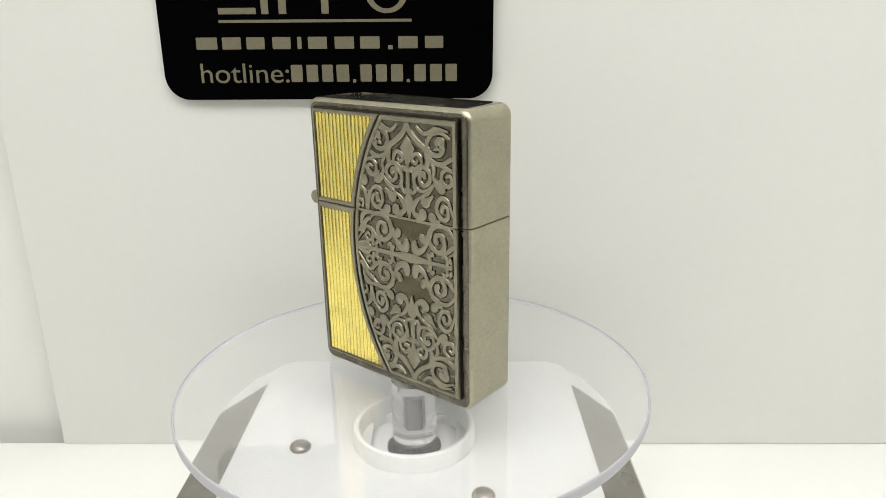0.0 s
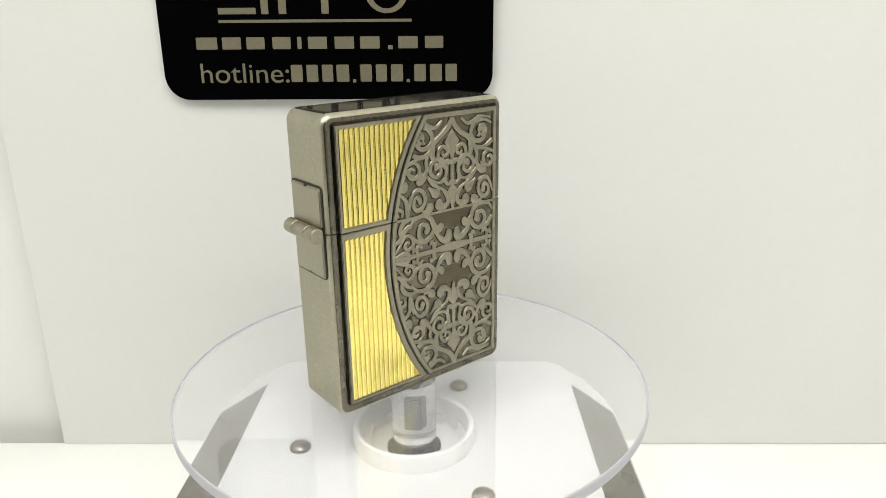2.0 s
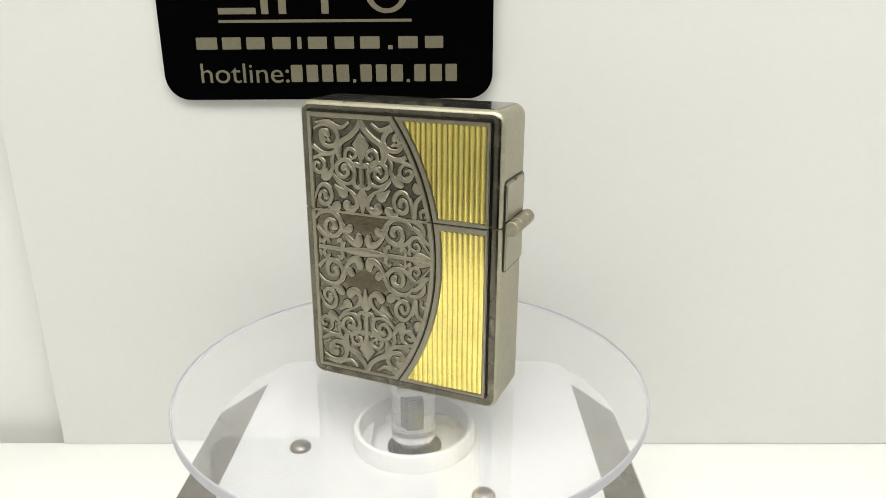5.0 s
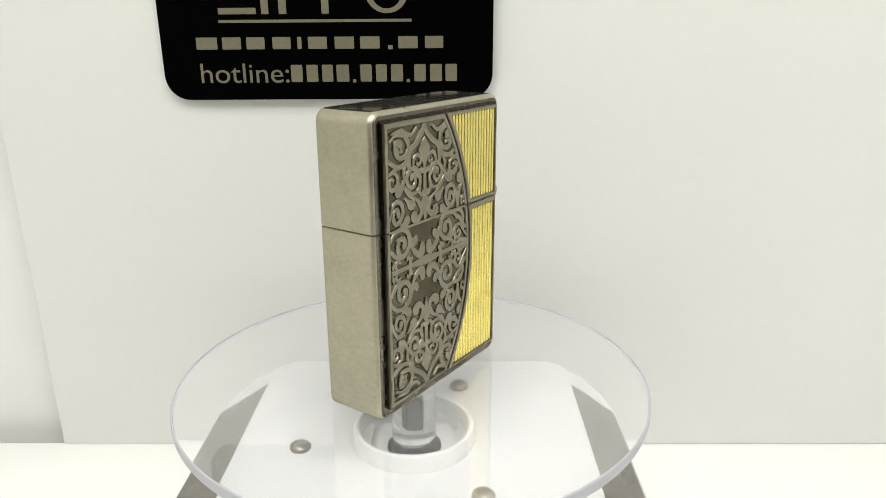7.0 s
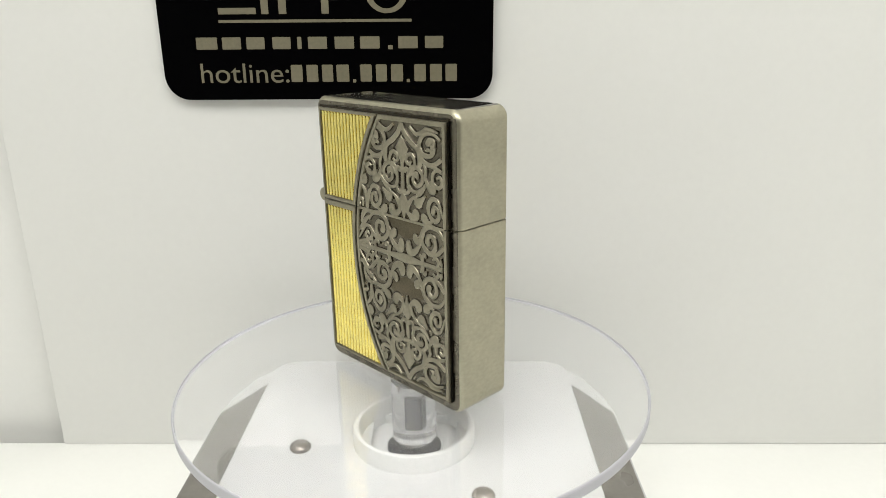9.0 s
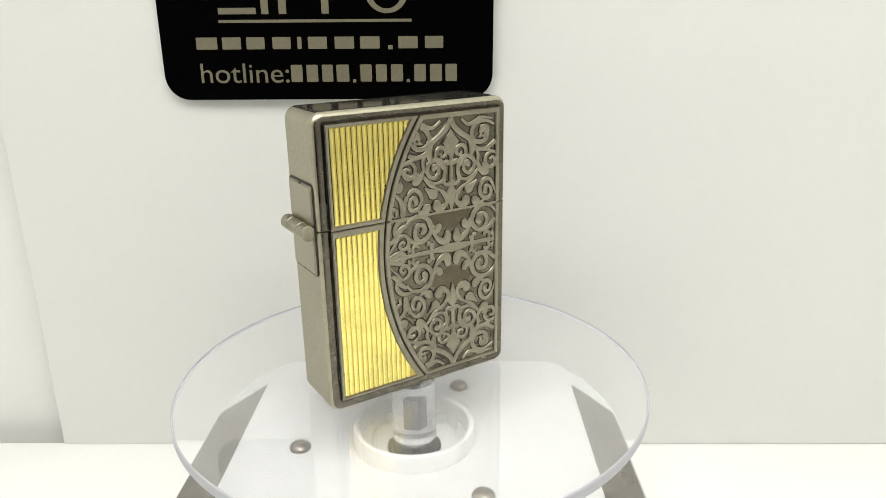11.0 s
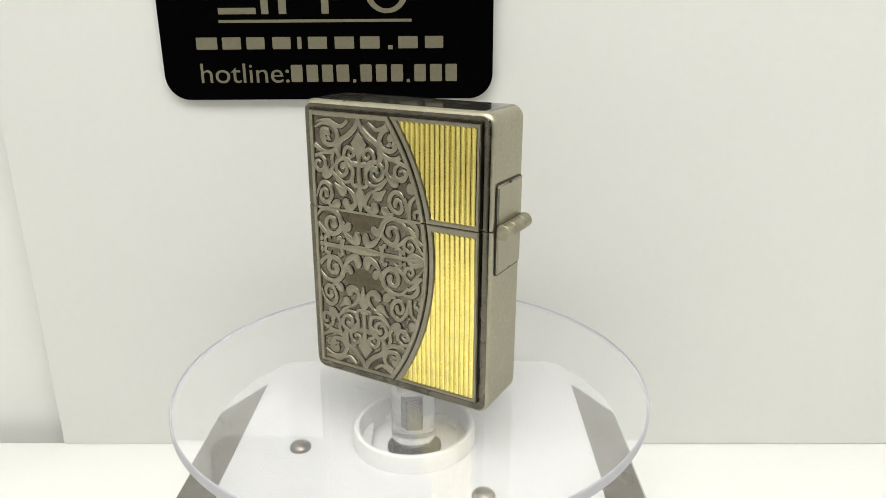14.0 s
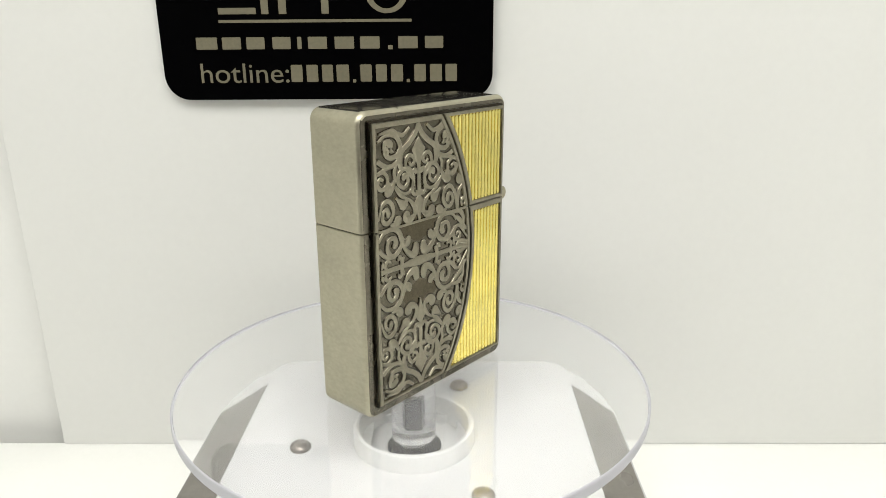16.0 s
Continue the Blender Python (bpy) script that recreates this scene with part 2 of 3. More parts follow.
# ---- turntable ----
def build_turntable():
    table = empty("turntable", "white display turntable with a clear acrylic platter on the table", "turntable")
    table.location = (0, 0, TABLE)
    H = -16.8 - T                                     # height of the base

    def lay(x, y, d):
        return (x, y, d)
    half = [(37.5, -37.0), (45.8, -24.0), (45.8, 12.0), (44.5, 19.5), (41.5, 27.5), (37.5, 32.5), (34.0, 34.6), (30.0, 35.6)]
    outline = half + [(-x, y) for x, y in reversed(half)]
    well = [(11.6 * math.cos(math.atan2(y, x)), 11.6 * math.sin(math.atan2(y, x))) for x, y in outline]
    bm = prism(bmesh.new(), outline, lay, 0.0, H - 0.6, well)
    bmesh.ops.bevel(bm, geom=[e for e in bm.edges if all(v.co.z > H - 0.7 and math.hypot(v.co.x, v.co.y) > 20 for v in e.verts)], offset=0.8, segments=3, affect="EDGES")
    part("base", bm, WHITE_PLASTIC, table)
    cover = rounded(-37.4, 37.4, -37.0, 35.4, 6.0)
    bm = prism(bmesh.new(), cover, lay, H - 0.62, H, [(11.8 * math.cos(math.atan2(y, x)), 11.8 * math.sin(math.atan2(y, x))) for x, y in cover])
    bmesh.ops.bevel(bm, geom=[e for e in bm.edges if all(v.co.z > H - 0.01 and math.hypot(v.co.x, v.co.y) > 20 for v in e.verts)], offset=0.25, segments=2, affect="EDGES")
    part("cover", bm, WHITE_PLASTIC, table)
    for s in (-1, 1):
        strip = [(s * 37.45, 23.6), (s * 45.0, 10.2), (s * 45.0, -23.0), (s * 37.45, -35.0)]
        part("solar_strip", prism(bmesh.new(), strip, lay, H - 0.65, H - 0.25), GREY_CELL, table, "smooth grey strip with a cut corner")
    for a in (189, 66, -54.5):
        cx, cy = 24.1 * math.cos(radians(a)), 24.1 * math.sin(radians(a))
        bm = lathe(bmesh.new(), [(2.2, H - 0.05), (2.25, H + 0.25), (2.05, H + 0.75), (1.5, H + 1.15), (0.8, H + 1.35), (0.05, H + 1.4)], 28, False, (cx, cy))
        part("screw", bm, SCREW, table, "dull dome-headed screw")
    bm = lathe(bmesh.new(), [(13.0, H + 0.02), (12.9, H + 3.2), (12.7, H + 3.7), (12.2, H + 3.9), (11.7, H + 3.7), (11.5, H + 3.2), (11.2, H - 2.1), (12.3, H - 2.2), (12.3, H + 0.02)], 72, True)
    part("collar", bm, LIFTED_PLASTIC, table, "low white plastic ring")
    part("bearing", lathe(bmesh.new(), [(5.8, H - 2.05), (5.8, H - 1.7), (5.5, H - 1.5), (0.05, H - 1.5)], 48), SHAFT, table, "dark metal bearing disc")
    part("well_floor", lathe(bmesh.new(), [(12.0, H - 3.0), (12.0, H - 2.0), (0.05, H - 2.0)], 48), LIFTED_PLASTIC, table)
    # rotating platter
    Z = 0.1 - T
    n = 160
    prof = [(47.25, Z - 2.4), (47.65, Z - 2.2), (47.75, Z - 1.95), (47.75, Z - 0.4), (47.67, Z - 0.15), (47.45, Z)]
    bm = lathe(bmesh.new(), [(0.05, Z - 2.4)] + prof + [(0.05, Z)], n, False, (0, 0.18))
    for f in bm.faces:
        mid = f.calc_center_median()
        if math.hypot(mid.x, mid.y - 0.18) > 47.15:
            f.material_index = 1
    platter = part("platter", bm, [HAZY_ACRYLIC, CUT_EDGE], table, "clear acrylic round platter", 0.06)
    bm = lathe(bmesh.new(), [(0.05, Z - 16.9), (3.6, Z - 16.9), (4.2, Z - 16.6), (4.7, Z - 15.8), (4.7, Z - 2.65), (0.05, Z - 2.65)], 56)
    spindle = part("spindle", bm, FOGGY_ACRYLIC, platter, "clear acrylic spindle", 0.15)
    bm = box(bmesh.new(), -1.25, 1.25, -1.25, 1.25, Z - 13.6, Z - 6.4, 0.12, 1)
    bmesh.ops.rotate(bm, verts=bm.verts, cent=(0, 0, 0), matrix=Matrix.Rotation(radians(42), 3, "Z"))
    part("shaft", bm, SHAFT, platter, "dark square metal shaft")
    for ob in (platter, spindle):
        ob.visible_shadow = False
    return table, platter


TURNTABLE, PLATTER = build_turntable()

# ---- lighter ----
CX, CY = -0.64, 0.95                # centre of the case, from the axis on which it turns
HW, HT = 20.1, 6.32                # half width and half thickness of the case
FOOT, SEAM, TOP = -0.6, 35.0, 55.5   # heights above the platter
MID = 27.54                         # middle of the face plates


def arc_x(z, off=0.0):
    """The curved joint between the gold and the engraved field."""
    R = 46.0 - off
    return -10.4 + 46.0 - math.sqrt(R * R - (z - MID) ** 2)


def stroke(bm, pts, widths, lay, d0, h, hollow=True):
    """A raised band along a path, with a hollow or a rounded back."""
    prof = [(-1.42, 0.1), (-1.04, 0.74), (-0.76, 1), (-0.4, 0.95), (0, 0.86), (0.4, 0.95), (0.76, 1), (1.04, 0.74), (1.42, 0.1)] if hollow else [(-1.36, 0.1), (-1.02, 0.7), (-0.7, 0.95), (0, 1.04), (0.7, 0.95), (1.02, 0.7), (1.36, 0.1)]
    rows = []
    for k, (x, z) in enumerate(pts):
        a, b = pts[max(0, k - 1)], pts[min(len(pts) - 1, k + 1)]
        t = Vector((b[0] - a[0], b[1] - a[1]))
        if t.length < 1e-6:
            continue
        t.normalize()
        w = widths[k] * 1.12
        rows.append([bm.verts.new(lay(x - t.y * w * p, z + t.x * w * p, d0 + h * q)) for p, q in prof])
    m = len(prof)
    for a, b in zip(rows, rows[1:]):
        for k in range(m):
            f = bm.faces.new((a[k], a[(k + 1) % m], b[(k + 1) % m], b[k]))
            # dark flanks: crevice oxide, with the shade beside each band in the colour
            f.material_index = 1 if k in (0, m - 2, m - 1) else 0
    if len(rows) > 1:
        bm.faces.new(rows[0])
        bm.faces.new(rows[-1])


def spiral(u, v, r, start, turns, hand, r_end=0.16):
    """Points inwards along a scroll about (u, v), in degrees from +u."""
    n = max(8, int(22 * turns))
    out = []
    for k in range(n + 1):
        s = k / n
        rad = r * (1 - s) + r * r_end * s
        a = radians(start) + hand * 2 * math.pi * turns * s
        out.append((u + rad * math.cos(a), v + rad * math.sin(a)))
    return out


def bezier(a, b, c, d, n=14):
    out = []
    for k in range(n + 1):
        s = k / n
        w = ((1 - s) ** 3, 3 * s * (1 - s) ** 2, 3 * s * s * (1 - s), s ** 3)
        out.append(tuple(sum(w[i] * p[j] for i, p in enumerate((a, b, c, d))) for j in (0, 1)))
    return out


def vine(*p):
    """A smooth path through a few points."""
    out = []
    for k in range(len(p) - 1):
        a, b, c, d = p[max(0, k - 1)], p[k], p[k + 1], p[min(len(p) - 1, k + 2)]
        for i in range(6):
            t = i / 6
            out.append(tuple(0.5 * (2 * b[m] + (c[m] - a[m]) * t + (2 * a[m] - 5 * b[m] + 4 * c[m] - d[m]) * t * t + (3 * b[m] - a[m] - 3 * c[m] + d[m]) * t ** 3) for m in (0, 1)))
    return out + [p[-1]]


def motifs():
    """One quarter of the engraving: (path, widths, hollow), u out from its upright axis, w up from its middle."""
    got = []

    def band(path, w, first=0.5, last=0.7, hollow=True):
        n = len(path) - 1
        got.append((path, [w * min(1, first + (1 - first) * 3.5 * k / n) * (1 if k < n * 0.7 else 1 - (1 - last) * (k / n - 0.7) / 0.3) for k in range(n + 1)], hollow))

    def bud(path, w, tail=0.25):
        """A leaf that swells to a round head at its end."""
        n = len(path) - 1
        got.append((path, [w * max(0.1, (tail + (1 - tail) * min(1, k / n / 0.62) ** 1.3) * math.sqrt(max(0, 1 - max(0, (k / n - 0.62) / 0.38) ** 2))) for k in range(n + 1)], False))

    def leaf(u, w, angle, length, width):
        c, s = math.cos(radians(angle)), math.sin(radians(angle))
        path = [(u + c * length * k / 9 - s * 0.14 * length * math.sin(k / 9 * 3.1), w + s * length * k / 9 + c * 0.14 * length * math.sin(k / 9 * 3.1)) for k in range(10)]
        got.append((path, [width * max(0.08, math.sin(math.pi * min(1, (k + 0.4) / 9.6) ** 0.75)) for k in range(10)], True))
    # corner scroll and the flower in it
    band(vine((9.9, 22.8), (8.1, 23.7), (6.0, 23.5), (4.9, 22.4), (4.7, 21.2), (5.4, 20.1), (7.0, 19.8), (8.1, 20.4), (8.5, 21.5)), 0.40)
    bud(vine((8.5, 21.4), (8.2, 22.4), (7.2, 22.3), (6.9, 21.5)), 0.62, 0.5)
    for a in (60, 130, 210, 285, 350):
        leaf(7.3 + 0.2 * math.cos(radians(a)), 21.4 + 0.2 * math.sin(radians(a)), a, 1.1, 0.34)
    # scallops under the top edge
    band(vine((9.5, 24.0), (6.9, 24.4), (5.3, 23.7), (3.8, 23.4), (2.3, 24.5)), 0.34)
    leaf(5.8, 24.3, -10, 2.2, 0.3)
    # ogee arch, its barb and branches
    band(vine((0.0, 24.9), (0.8, 23.3), (2.3, 21.9), (3.9, 20.9), (4.9, 19.7)), 0.44, 0.9, 1.0)
    leaf(4.1, 21.0, 160, -1.5, 0.35)
    bud(vine((4.9, 19.9), (4.75, 18.6), (4.25, 17.2)), 0.52, 1.6)
    band(vine((10.4, 19.8), (8.5, 18.6), (6.7, 18.4), (4.7, 19.3)), 0.38, 1.0, 1.0)
    band(vine((10.4, 17.4), (8.2, 18.1), (5.8, 18.4)), 0.30, 0.8, 0.5)
    # small scroll beside the spear
    band(vine((1.7, 13.6), (1.3, 15.0), (2.5, 16.4), (3.35, 17.8), (3.2, 19.0), (2.4, 19.7), (1.3, 19.2), (1.2, 18.3), (2.0, 17.9), (2.4, 18.5)), 0.33)
    # large scroll below it
    band(vine((6.0, 14.8), (5.1, 13.9), (3.6, 13.1), (2.1, 13.4), (1.5, 14.6), (1.6, 16.2), (2.6, 17.4), (4.1, 17.4), (5.2, 16.4), (5.1, 15.0), (3.9, 14.2), (2.8, 15.0), (3.0, 16.0), (3.8, 16.1)), 0.36)
    bud(vine((3.0, 15.0), (2.9, 16.0), (3.7, 16.2), (4.0, 15.4)), 0.55, 0.5)
    # drooping bud and its stem
    band(vine((5.6, 18.3), (6.2, 17.4), (6.0, 15.9), (6.5, 15.0)), 0.33)
    bud(vine((6.0, 16.2), (6.6, 14.8), (7.6, 14.2), (8.6, 13.7)), 0.85)
    leaf(7.2, 15.6, -70, 1.5, 0.45)
    # scroll at the outer edge
    band(vine((10.3, 17.2), (9.0, 17.6), (7.9, 16.7), (8.1, 15.2), (9.4, 14.7), (10.2, 15.6), (9.7, 16.6), (8.9, 16.2)), 0.34)
    # lower scroll with its buds
    band(vine((10.3, 9.4), (9.75, 11.0), (9.0, 12.2), (7.9, 12.5), (6.9, 11.7), (6.6, 10.3), (7.4, 8.9), (8.6, 8.7), (9.3, 9.6), (9.0, 10.8), (8.3, 11.1)), 0.38)
    bud(vine((8.9, 10.9), (8.2, 11.1), (7.8, 10.2), (8.2, 9.7)), 0.5, 0.5)
    bud(vine((7.5, 8.3), (6.5, 8.0), (5.6, 8.5), (5.0, 9.4)), 0.80)
    leaf(5.2, 8.2, 20, 1.5, 0.4)
    band(vine((6.0, 14.6), (4.7, 13.0), (3.5, 12.3)), 0.34, 0.8)
    bud(vine((5.8, 12.6), (4.9, 11.8), (4.2, 11.2), (3.5, 10.4)), 0.82)
    leaf(3.4, 12.3, -105, 1.6, 0.4)
    band(vine((3.4, 12.3), (2.1, 11.4), (1.2, 10.1), (1.2, 8.9), (2.4, 8.2), (3.5, 8.8)), 0.40, 0.4)
    bud(vine((1.6, 8.5), (2.6, 8.2), (3.3, 8.9), (2.7, 9.7)), 0.85, 0.6)
    # scroll between the seam and the bar
    band(vine((10.3, 5.6), (9.8, 6.4), (8.7, 7.2), (6.6, 7.3), (4.9, 5.9), (4.8, 4.1), (5.9, 2.7), (7.3, 2.5), (8.2, 3.7), (8.1, 5.1), (7.2, 5.8), (6.3, 5.1)), 0.42)
    bud(vine((7.6, 5.7), (6.4, 5.5), (6.2, 4.4), (7.0, 4.0)), 0.6, 0.5)
    band(vine((5.8, 7.2), (5.0, 6.1), (4.6, 5.0)), 0.38, 0.5, 0.6)
    bud(vine((5.3, 6.0), (4.6, 4.5), (3.7, 4.0), (3.0, 4.5), (2.9, 5.3)), 0.72, 0.35)
    leaf(5.0, 5.6, -150, 1.5, 0.4)
    bud(vine((4.6, 4.2), (3.7, 2.9), (2.5, 1.75), (1.4, 1.7), (1.0, 2.7), (1.2, 3.7)), 0.82, 0.3)
    band(vine((4.1, 3.1), (3.2, 1.9), (2.0, 1.2), (0.8, 1.15)), 0.26, 0.5, 0.8)
    band(vine((10.3, 4.2), (8.6, 2.6), (6.3, 2.2)), 0.36, 1.0)
    # collars on the bar
    bud(vine((8.6, 0.2), (8.9, 1.2), (8.2, 1.8), (7.4, 1.2)), 0.34, 0.9)
    bud(vine((4.9, 0.2), (4.8, 1.3), (5.3, 1.9), (5.7, 1.2)), 0.34, 0.9)
    bud(vine((4.6, 0.2), (4.4, 1.2), (4.1, 1.7)), 0.30, 0.9)
    leaf(9.9, 0.6, 100, 1.5, 0.35)
    # collars on the spear
    bud(vine((0.2, 16.6), (1.2, 17.0), (1.6, 16.2), (1.1, 15.6)), 0.34, 0.9)
    bud(vine((0.2, 12.6), (1.1, 12.5), (1.7, 13.2), (1.3, 13.8)), 0.34, 0.9)
    return got


def far_motifs():
    """Scrolls that fill the bulge beside the curved joint; u and w as above."""
    got = []
    for path, w in ((vine((11.6, 18.0), (10.6, 17.6), (10.6, 16.6), (10.2, 15.6), (8.9, 15.2)), 0.36), (vine((11.9, 14.9), (11.0, 13.4), (11.9, 12.7)), 0.62),
                    (vine((12.6, 14.2), (11.9, 13.6), (11.2, 13.0)), 0.40), (vine((10.4, 9.4), (10.7, 7.9), (11.0, 10.8), (12.6, 12.5)), 0.40),
                    (vine((12.1, 8.0), (11.9, 9.0), (12.6, 9.5), (13.2, 8.8), (12.7, 8.2)), 0.34), (vine((9.9, 11.6), (10.2, 10.2), (10.6, 8.0)), 0.38),
                    (vine((9.2, 7.3), (11.2, 7.2), (12.4, 6.0), (12.6, 4.6)), 0.42), (vine((10.3, 6.2), (11.6, 5.2), (12.7, 3.7), (13.6, 3.2)), 0.46),
                    (vine((13.9, 1.2), (12.6, 2.8), (11.2, 4.3), (10.0, 3.9), (9.6, 2.9), (10.0, 1.9), (11.0, 1.6), (11.6, 2.4), (11.0, 3.1), (10.5, 2.6)), 0.34),
                    (vine((10.4, 0.3), (11.4, 1.0), (12.6, 0.8), (14.0, 0.4)), 0.42), (vine((11.0, 21.6), (10.2, 20.4), (10.4, 19.6)), 0.4)):
        n = len(path) - 1
        got.append((path, [w * (0.55 + 0.45 * math.sin(math.pi * k / n)) for k in range(n + 1)], True))
    return got


AXIS_U = 5.63


def build_lighter():
    lighter = empty("lighter", "antique nickel flip-top lighter with engraved silver and gold plates", "lighter")
    lighter.location = (0, 0, 0.0007)
    shell = bmesh.new()
    rings = []
    for s in (-1, 1):
        steps = range(7) if s < 0 else range(6, -1, -1)
        for k in steps:
            a = radians(15 * k)
            inset, y = 1.1 * (1 - math.sin(a)), CY + s * (HT - 1.1 * (1 - math.cos(a)))
            rings.append([shell.verts.new((x, y, z)) for x, z in rounded(CX - HW + inset, CX + HW - inset, FOOT + inset, TOP - inset, 2.3 - inset, 8)])
    for a, b in zip(rings, rings[1:]):
        for k in range(len(a)):
            shell.faces.new((a[k], a[(k + 1) % len(a)], b[(k + 1) % len(a)], b[k]))
    shell.faces.new(rings[0])
    shell.faces.new(rings[-1])
    bmesh.ops.recalc_face_normals(shell, faces=shell.faces)
    shell.normal_update()
    for name, z, up in (("lid", SEAM + 0.09, True), ("case", SEAM - 0.09, False)):
        bm = shell.copy()
        cut = bmesh.ops.bisect_plane(bm, geom=bm.verts[:] + bm.edges[:] + bm.faces[:], plane_co=(0, 0, z), plane_no=(0, 0, 1), clear_inner=up, clear_outer=not up)
        rim = [e for e in cut["geom_cut"] if isinstance(e, bmesh.types.BMEdge)]
        face = bmesh.ops.contextual_create(bm, geom=rim)["faces"]
        bmesh.ops.bevel(bm, geom=rim, offset=0.12, segments=2, affect="EDGES")
        # faces are worn dark, bevels too except on top, where lamplight is painted in
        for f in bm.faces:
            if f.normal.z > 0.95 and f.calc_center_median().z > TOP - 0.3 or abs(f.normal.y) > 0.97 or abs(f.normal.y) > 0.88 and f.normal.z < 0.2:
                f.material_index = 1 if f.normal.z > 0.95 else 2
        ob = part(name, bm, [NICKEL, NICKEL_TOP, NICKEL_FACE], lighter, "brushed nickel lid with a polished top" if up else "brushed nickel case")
        ob.modifiers.new("normals", "WEIGHTED_NORMAL").keep_sharp = True
    shell.free()

    # hinge: two leaves with a notch, and a barrel of three knuckles
    hx, HY = CX - HW, 0.83
    
    def lay_h(y, z, d):
        return (hx - d, y, z)
    # raised dark plate whose colour stands for the shaded recess round the leaves
    hinge = part("hinge", prism(bmesh.new(), rounded(HY - 5.3, HY + 5.3, 26.55, 43.35, 1.0, 5), lay_h, -0.02, 0.2), HINGE_SHADE, lighter, "hinge on the narrow side")
    for z0, z1, s in ((SEAM + 0.85, 43.0, 1), (26.8, SEAM - 0.4, -1)):
        zo = z1 if s > 0 else z0
        pts = [p for p in rounded(HY - 4.95, HY + 4.95, z0, z1, 0.6, 4)]
        notch = [(HY + 0.75 * math.cos(radians(a)), zo - s * 0.75 * math.sin(radians(a))) for a in range(0, 181, 20)]
        if s > 0:
            pts = pts[:5] + notch + pts[5:]
        else:
            pts = pts[:15] + [(x, z) for x, z in reversed(notch)] + pts[15:]
        bm = prism(bmesh.new(), pts, lay_h, 0.1, 0.5)
        bmesh.ops.bevel(bm, geom=[e for e in bm.edges if all(abs(v.co.x - (hx - 0.5)) < 1e-4 for v in e.verts)], offset=0.24, segments=3, affect="EDGES")
        part("leaf", bm, LEAF_NICKEL, hinge)
    for y0, y1 in ((-4.95, -2.3), (-2.1, 2.05), (2.25, 4.95)):
        bm = lathe(bmesh.new(), [(0.05, y0), (1.3, y0), (1.38, y0 + 0.08), (1.38, y1 - 0.08), (1.3, y1), (0.05, y1)], 24)
        bmesh.ops.rotate(bm, verts=bm.verts, cent=(0, 0, 0), matrix=Matrix.Rotation(radians(-90), 3, "X"))
        bmesh.ops.translate(bm, verts=bm.verts, vec=(hx - 1.3, HY, 34.85))
        part("knuckle", bm, KNUCKLE, hinge)
    bm = lathe(bmesh.new(), [(1.4, 0.0), (1.15, 0.014), (0.9, 0.02), (0.4, 0.012), (0.05, 0.008)], 28)
    bmesh.ops.rotate(bm, verts=bm.verts, cent=(0, 0, 0), matrix=Matrix.Rotation(radians(-90), 3, "Y"))
    bmesh.ops.translate(bm, verts=bm.verts, vec=(hx - 0.502, HY - 0.1, 30.0))
    part("weld_mark", bm, LEAF_NICKEL, hinge, "faint round weld mark")

    def soften(bm, side):
        """Round the outer edges of a frame."""
        front = CY + side * (HT + 0.9)
        bmesh.ops.recalc_face_normals(bm, faces=bm.faces)
        edges = [e for e in bm.edges if all(abs(v.co.y - front) < 1e-3 for v in e.verts) and any(abs(f.normal.y) < 0.3 for f in e.link_faces)]
        bmesh.ops.bevel(bm, geom=edges, offset=0.13, segments=2, affect="EDGES")

    quarter, bulge = motifs(), far_motifs()
    for side in (-1, 1):
        def lay(x, z, d):
            return (x * 0.994 + 0.5, CY + side * (HT + d * 0.9), z)
        for z0, z1, upper in ((1.5, SEAM - 0.08, False), (SEAM + 0.08, 53.95, True)):
            bm = prism(bmesh.new(), rounded(-19.5, 17.1, z0, z1, 0.5, 4), lay, -0.05, 0.45)
            plate = part("face_plate", bm, DARK_STEEL, lighter, "dark stepped backing plate")
            a0, a1 = z0 + 0.4, z1 - 0.5
            if upper:
                g0, g1, o0, o1 = SEAM + 0.85, 52.85, SEAM + 0.12, 52.6
                a0 = SEAM + 0.1
            else:
                g0, g1, o0, o1 = 2.5, 33.8, 2.6, SEAM - 0.12
                a1 = SEAM - 0.1
            n = 18
            zs = [k / n for k in range(n + 1)]

            def cell(left, right, lo, hi, arc_left, off):
                """A cell with one side on the curved joint."""
                curve = [(arc_x(lo + (hi - lo) * k, off), lo + (hi - lo) * k) for k in zs]
                return curve + [(right, hi), (right, lo)] if arc_left else [(x, z) for x, z in reversed(curve)] + [(left, lo), (left, hi)]
            bm = prism(bmesh.new(), cell(-19.3, 0, a0, a1, False, 1.0), lay, 0.4, 1.0, cell(-18.7, 0, g0, g1, False, 0.0))
            soften(bm, side)
            part("gold_frame", bm, SILVER, plate, smooth=0.3)
            bm = prism(bmesh.new(), cell(0, 16.85, a0, a1, True, 1.35), lay, 0.4, 1.0, cell(0, 15.9, o0, o1, True, 2.3))
            soften(bm, side)
            part("field_frame", bm, SILVER, plate, smooth=0.3)
            part("engraved_ground", prism(bmesh.new(), cell(0, 16.3, o0 - 0.05, o1 + 0.05, True, 1.8), lay, 0.44, 0.68), GROUND, plate, "dark oxidised silver ground")
            # browned fields above and below the middle bar; mirrored dark is in the colour
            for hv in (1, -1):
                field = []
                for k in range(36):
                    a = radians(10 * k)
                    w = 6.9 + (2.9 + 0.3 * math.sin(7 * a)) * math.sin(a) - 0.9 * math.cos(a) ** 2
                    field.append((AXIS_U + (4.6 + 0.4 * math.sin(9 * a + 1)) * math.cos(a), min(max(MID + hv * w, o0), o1)))
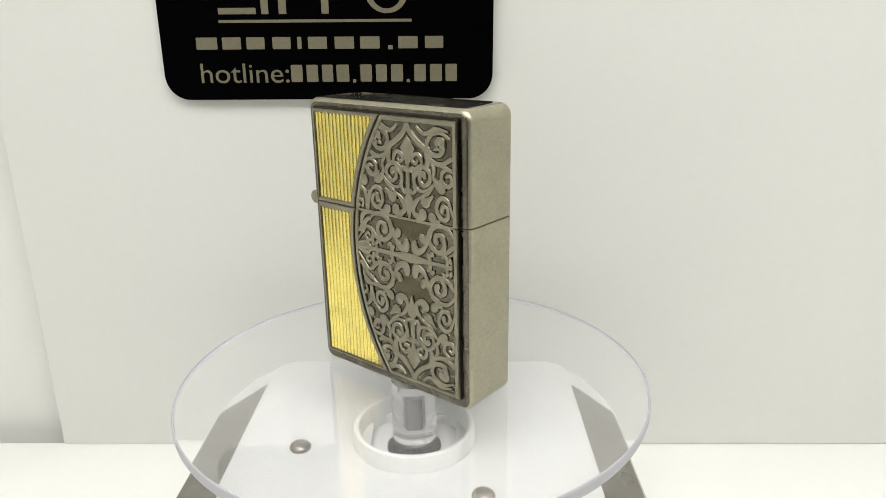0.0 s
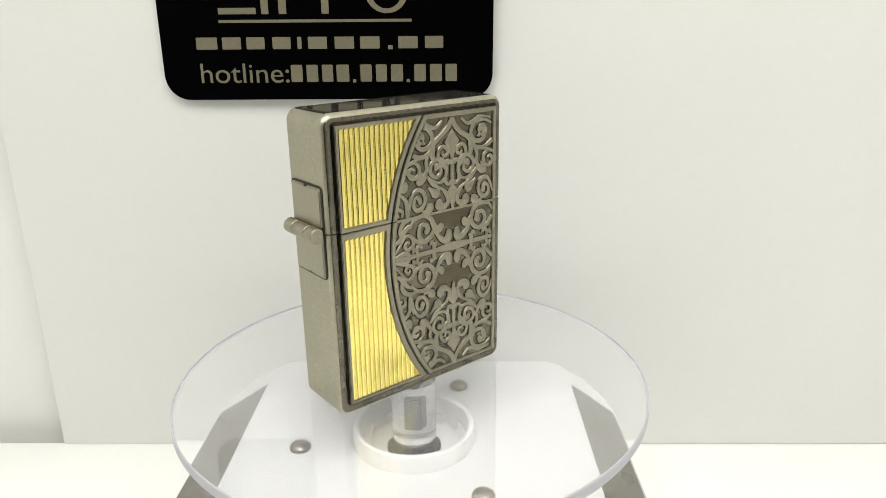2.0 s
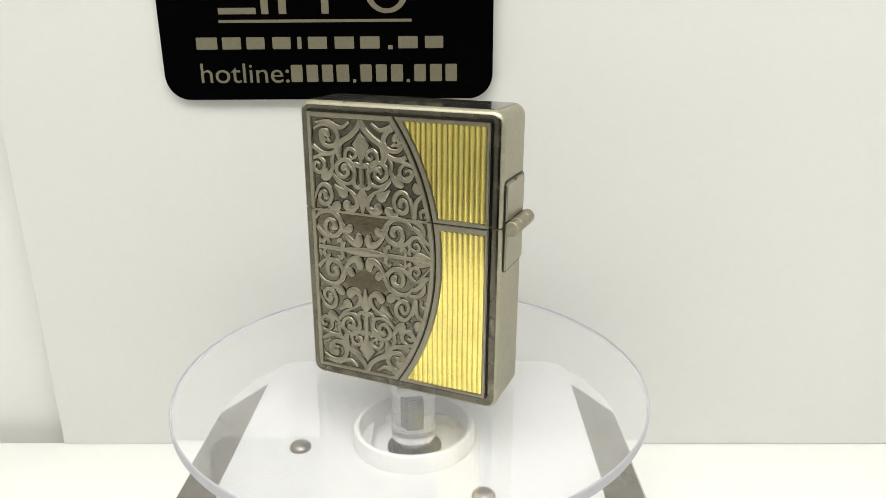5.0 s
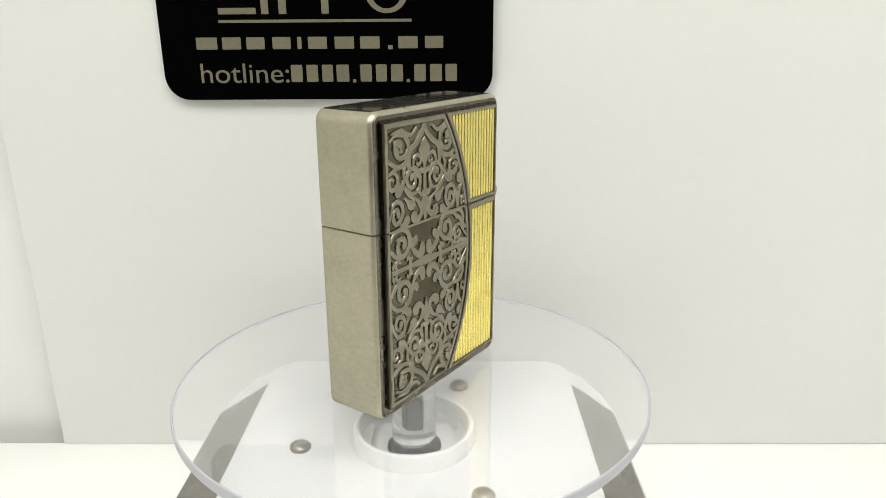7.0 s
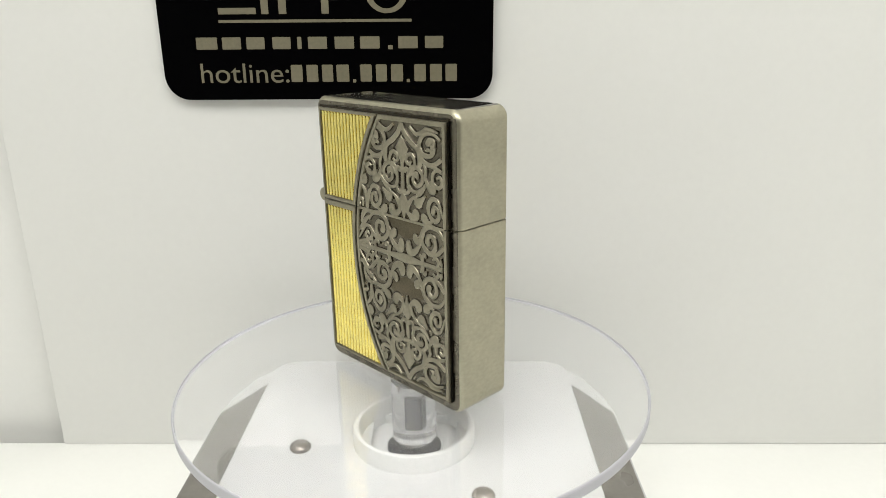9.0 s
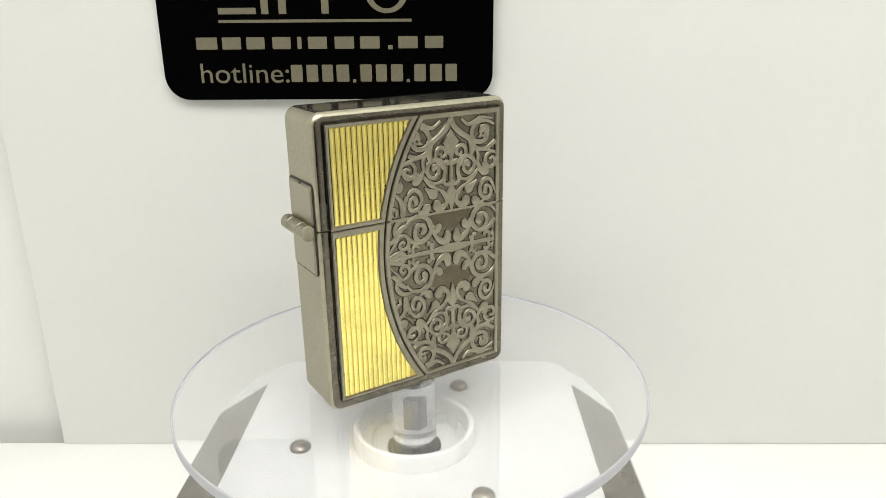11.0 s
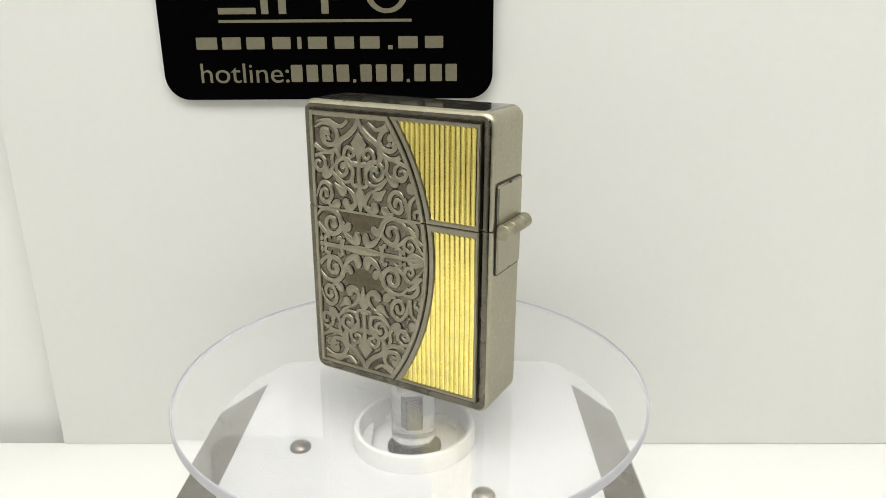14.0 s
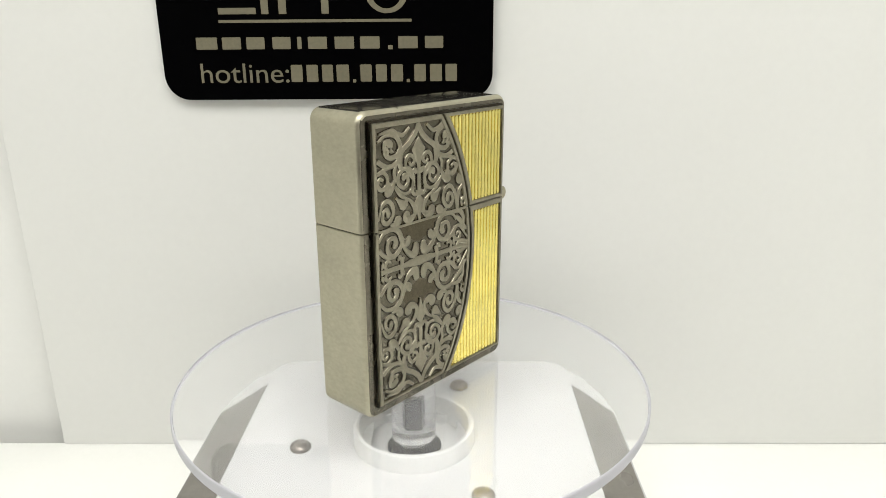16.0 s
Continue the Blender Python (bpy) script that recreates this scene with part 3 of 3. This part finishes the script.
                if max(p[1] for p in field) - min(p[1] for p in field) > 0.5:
                    part("browned_field", prism(bmesh.new(), field, lay, 0.6, 0.686), OXIDE_AND_REFLECTION, plate, "browned open field between the scrolls, mirrored dark in its colour")
            # gold: a darker sheet with rounded flutes on it
            bm = prism(bmesh.new(), cell(-18.9, 0, g0 - 0.1, g1 + 0.1, False, 0.2), lay, 0.44, 0.62)
            part("gold_inlay", bm, GROOVE, plate, "gold-plated inlay with upright flutes")
            pitch, half = 1.02, 0.44
            for k in range(17):
                x = -18.7 + pitch * (k + 0.5)
                rows = []
                for p, q in ((-1, 0), (-0.9, 0.5), (-0.68, 0.82), (-0.3, 0.97), (0.3, 0.97), (0.68, 0.82), (0.9, 0.5), (1, 0)):
                    xe = x + half * p
                    curve = math.sqrt(max(0, 46.0 ** 2 - (35.6 - xe - 0.12) ** 2)) if xe > -10.5 else -99
                    cap = 0.42 * (1 - math.sqrt(1 - p * p)) + 0.08
                    lo, hi = g0 + cap, g1 - cap
                    if upper:
                        lo = max(lo, MID + curve)
                    elif curve > 0:
                        hi = min(hi, MID - curve)
                    rows.append((xe, lo, hi, 0.60 + 0.22 * q))
                if min(r[2] - r[1] for r in rows) < 0.15:
                    continue
                bm = bmesh.new()
                ends = [[bm.verts.new(lay(r[0], r[e], r[3])) for r in rows] for e in (1, 2)]
                for a in range(8):
                    bm.faces.new((ends[0][a], ends[0][(a + 1) % 8], ends[1][(a + 1) % 8], ends[1][a]))
                bm.faces.new(ends[0])
                bm.faces.new(ends[1])
                part("flute", bm, GOLD, plate, smooth=0.3)
            # engraving
            bm = bmesh.new()

            def inside(x, z):
                return o0 - 0.02 < z < o1 + 0.15 and arc_x(z, 2.3) - 0.15 < x < 16.0

            def lay_down(paths, sides=(1, -1)):
                for path, widths, hollow in paths:
                    for hu in sides:
                        for hv in (1, -1):
                            run, rw = [], []
                            for (u, v), w in list(zip(path, widths)) + [((999, 999), 0)]:
                                x, z = AXIS_U + hu * u, MID + hv * v
                                if inside(x, z):
                                    run.append((x, z))
                                    rw.append(w)
                                else:
                                    if len(run) > 2:
                                        stroke(bm, run, rw, lay, 0.6, 0.42, hollow)
                                    run, rw = [], []
            lay_down(quarter)
            for path, widths, hollow in bulge:
                lay_down([(path, widths, hollow)], (-1,))
            # spears on the axis, and the bar across the middle
            for hv in (1, -1):
                for w0, w1, wa, wb, peak in ((22.7, 17.8, 1.45, 0.35, 0.45), (12.6, 7.4, 1.05, 0.10, 0.3)):
                    path = [(AXIS_U, MID + hv * (w0 + (w1 - w0) * k / 20)) for k in range(21)]
                    wid = [0.06 + (wa * (k / 20) / peak if k / 20 <= peak else wb + (wa - wb) * (1 - (k / 20 - peak) / (1 - peak)) ** 1.2) for k in range(21)]
                    keep = [(p, w) for p, w in zip(path, wid) if inside(*p)]
                    if len(keep) > 2:
                        stroke(bm, [p for p, w in keep], [w for p, w in keep], lay, 0.6, 0.41, True)
                for w0, w1, w in ((17.9, 16.9, 0.4), (17.0, 16.2, 1.0), (16.2, 13.0, 0.42), (13.2, 12.4, 0.8)):
                    path = [(AXIS_U, MID + hv * (w0 + (w1 - w0) * k / 4)) for k in range(5)]
                    if all(inside(*p) for p in path):
                        stroke(bm, path, [w * 0.85, w, w, w, w * 0.85], lay, 0.6, 0.42, False)
            path = [(-9.0 + 25.5 * k / 60, MID) for k in range(61)]
            keep = [(p, 0.40 + 0.42 * max(0, 1 - abs(p[0] - AXIS_U) / 3.9) ** 0.7) for p in path if inside(*p)]
            if len(keep) > 2:
                stroke(bm, [p for p, w in keep], [w for p, w in keep], lay, 0.6, 0.41, False)
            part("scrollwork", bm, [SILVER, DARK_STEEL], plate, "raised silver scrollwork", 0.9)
    return lighter


LIGHTER = build_lighter()


def motions():
    """The platter and the lighter on it turn evenly, once in about nine seconds."""
    turn = [(k / 10, 39.285 * k / 10 - 38.92) for k in range(161)]
    lean = pose(0, 0, 0, 0.145, -0.633, 0)          # the platter sits a little askew on its spindle
    foot = pose(0, 0, 0.0007)
    walk(LIGHTER, [(t, foot @ pose(0, 0, 0, 0, 0, a) @ lean) for t, a in turn])
    rise = pose(0, 0, 0.0007 - TABLE)
    walk(PLATTER, [(t, rise @ pose(0, 0, 0, 0, 0, a) @ lean @ rise.inverted()) for t, a in turn])


motions()
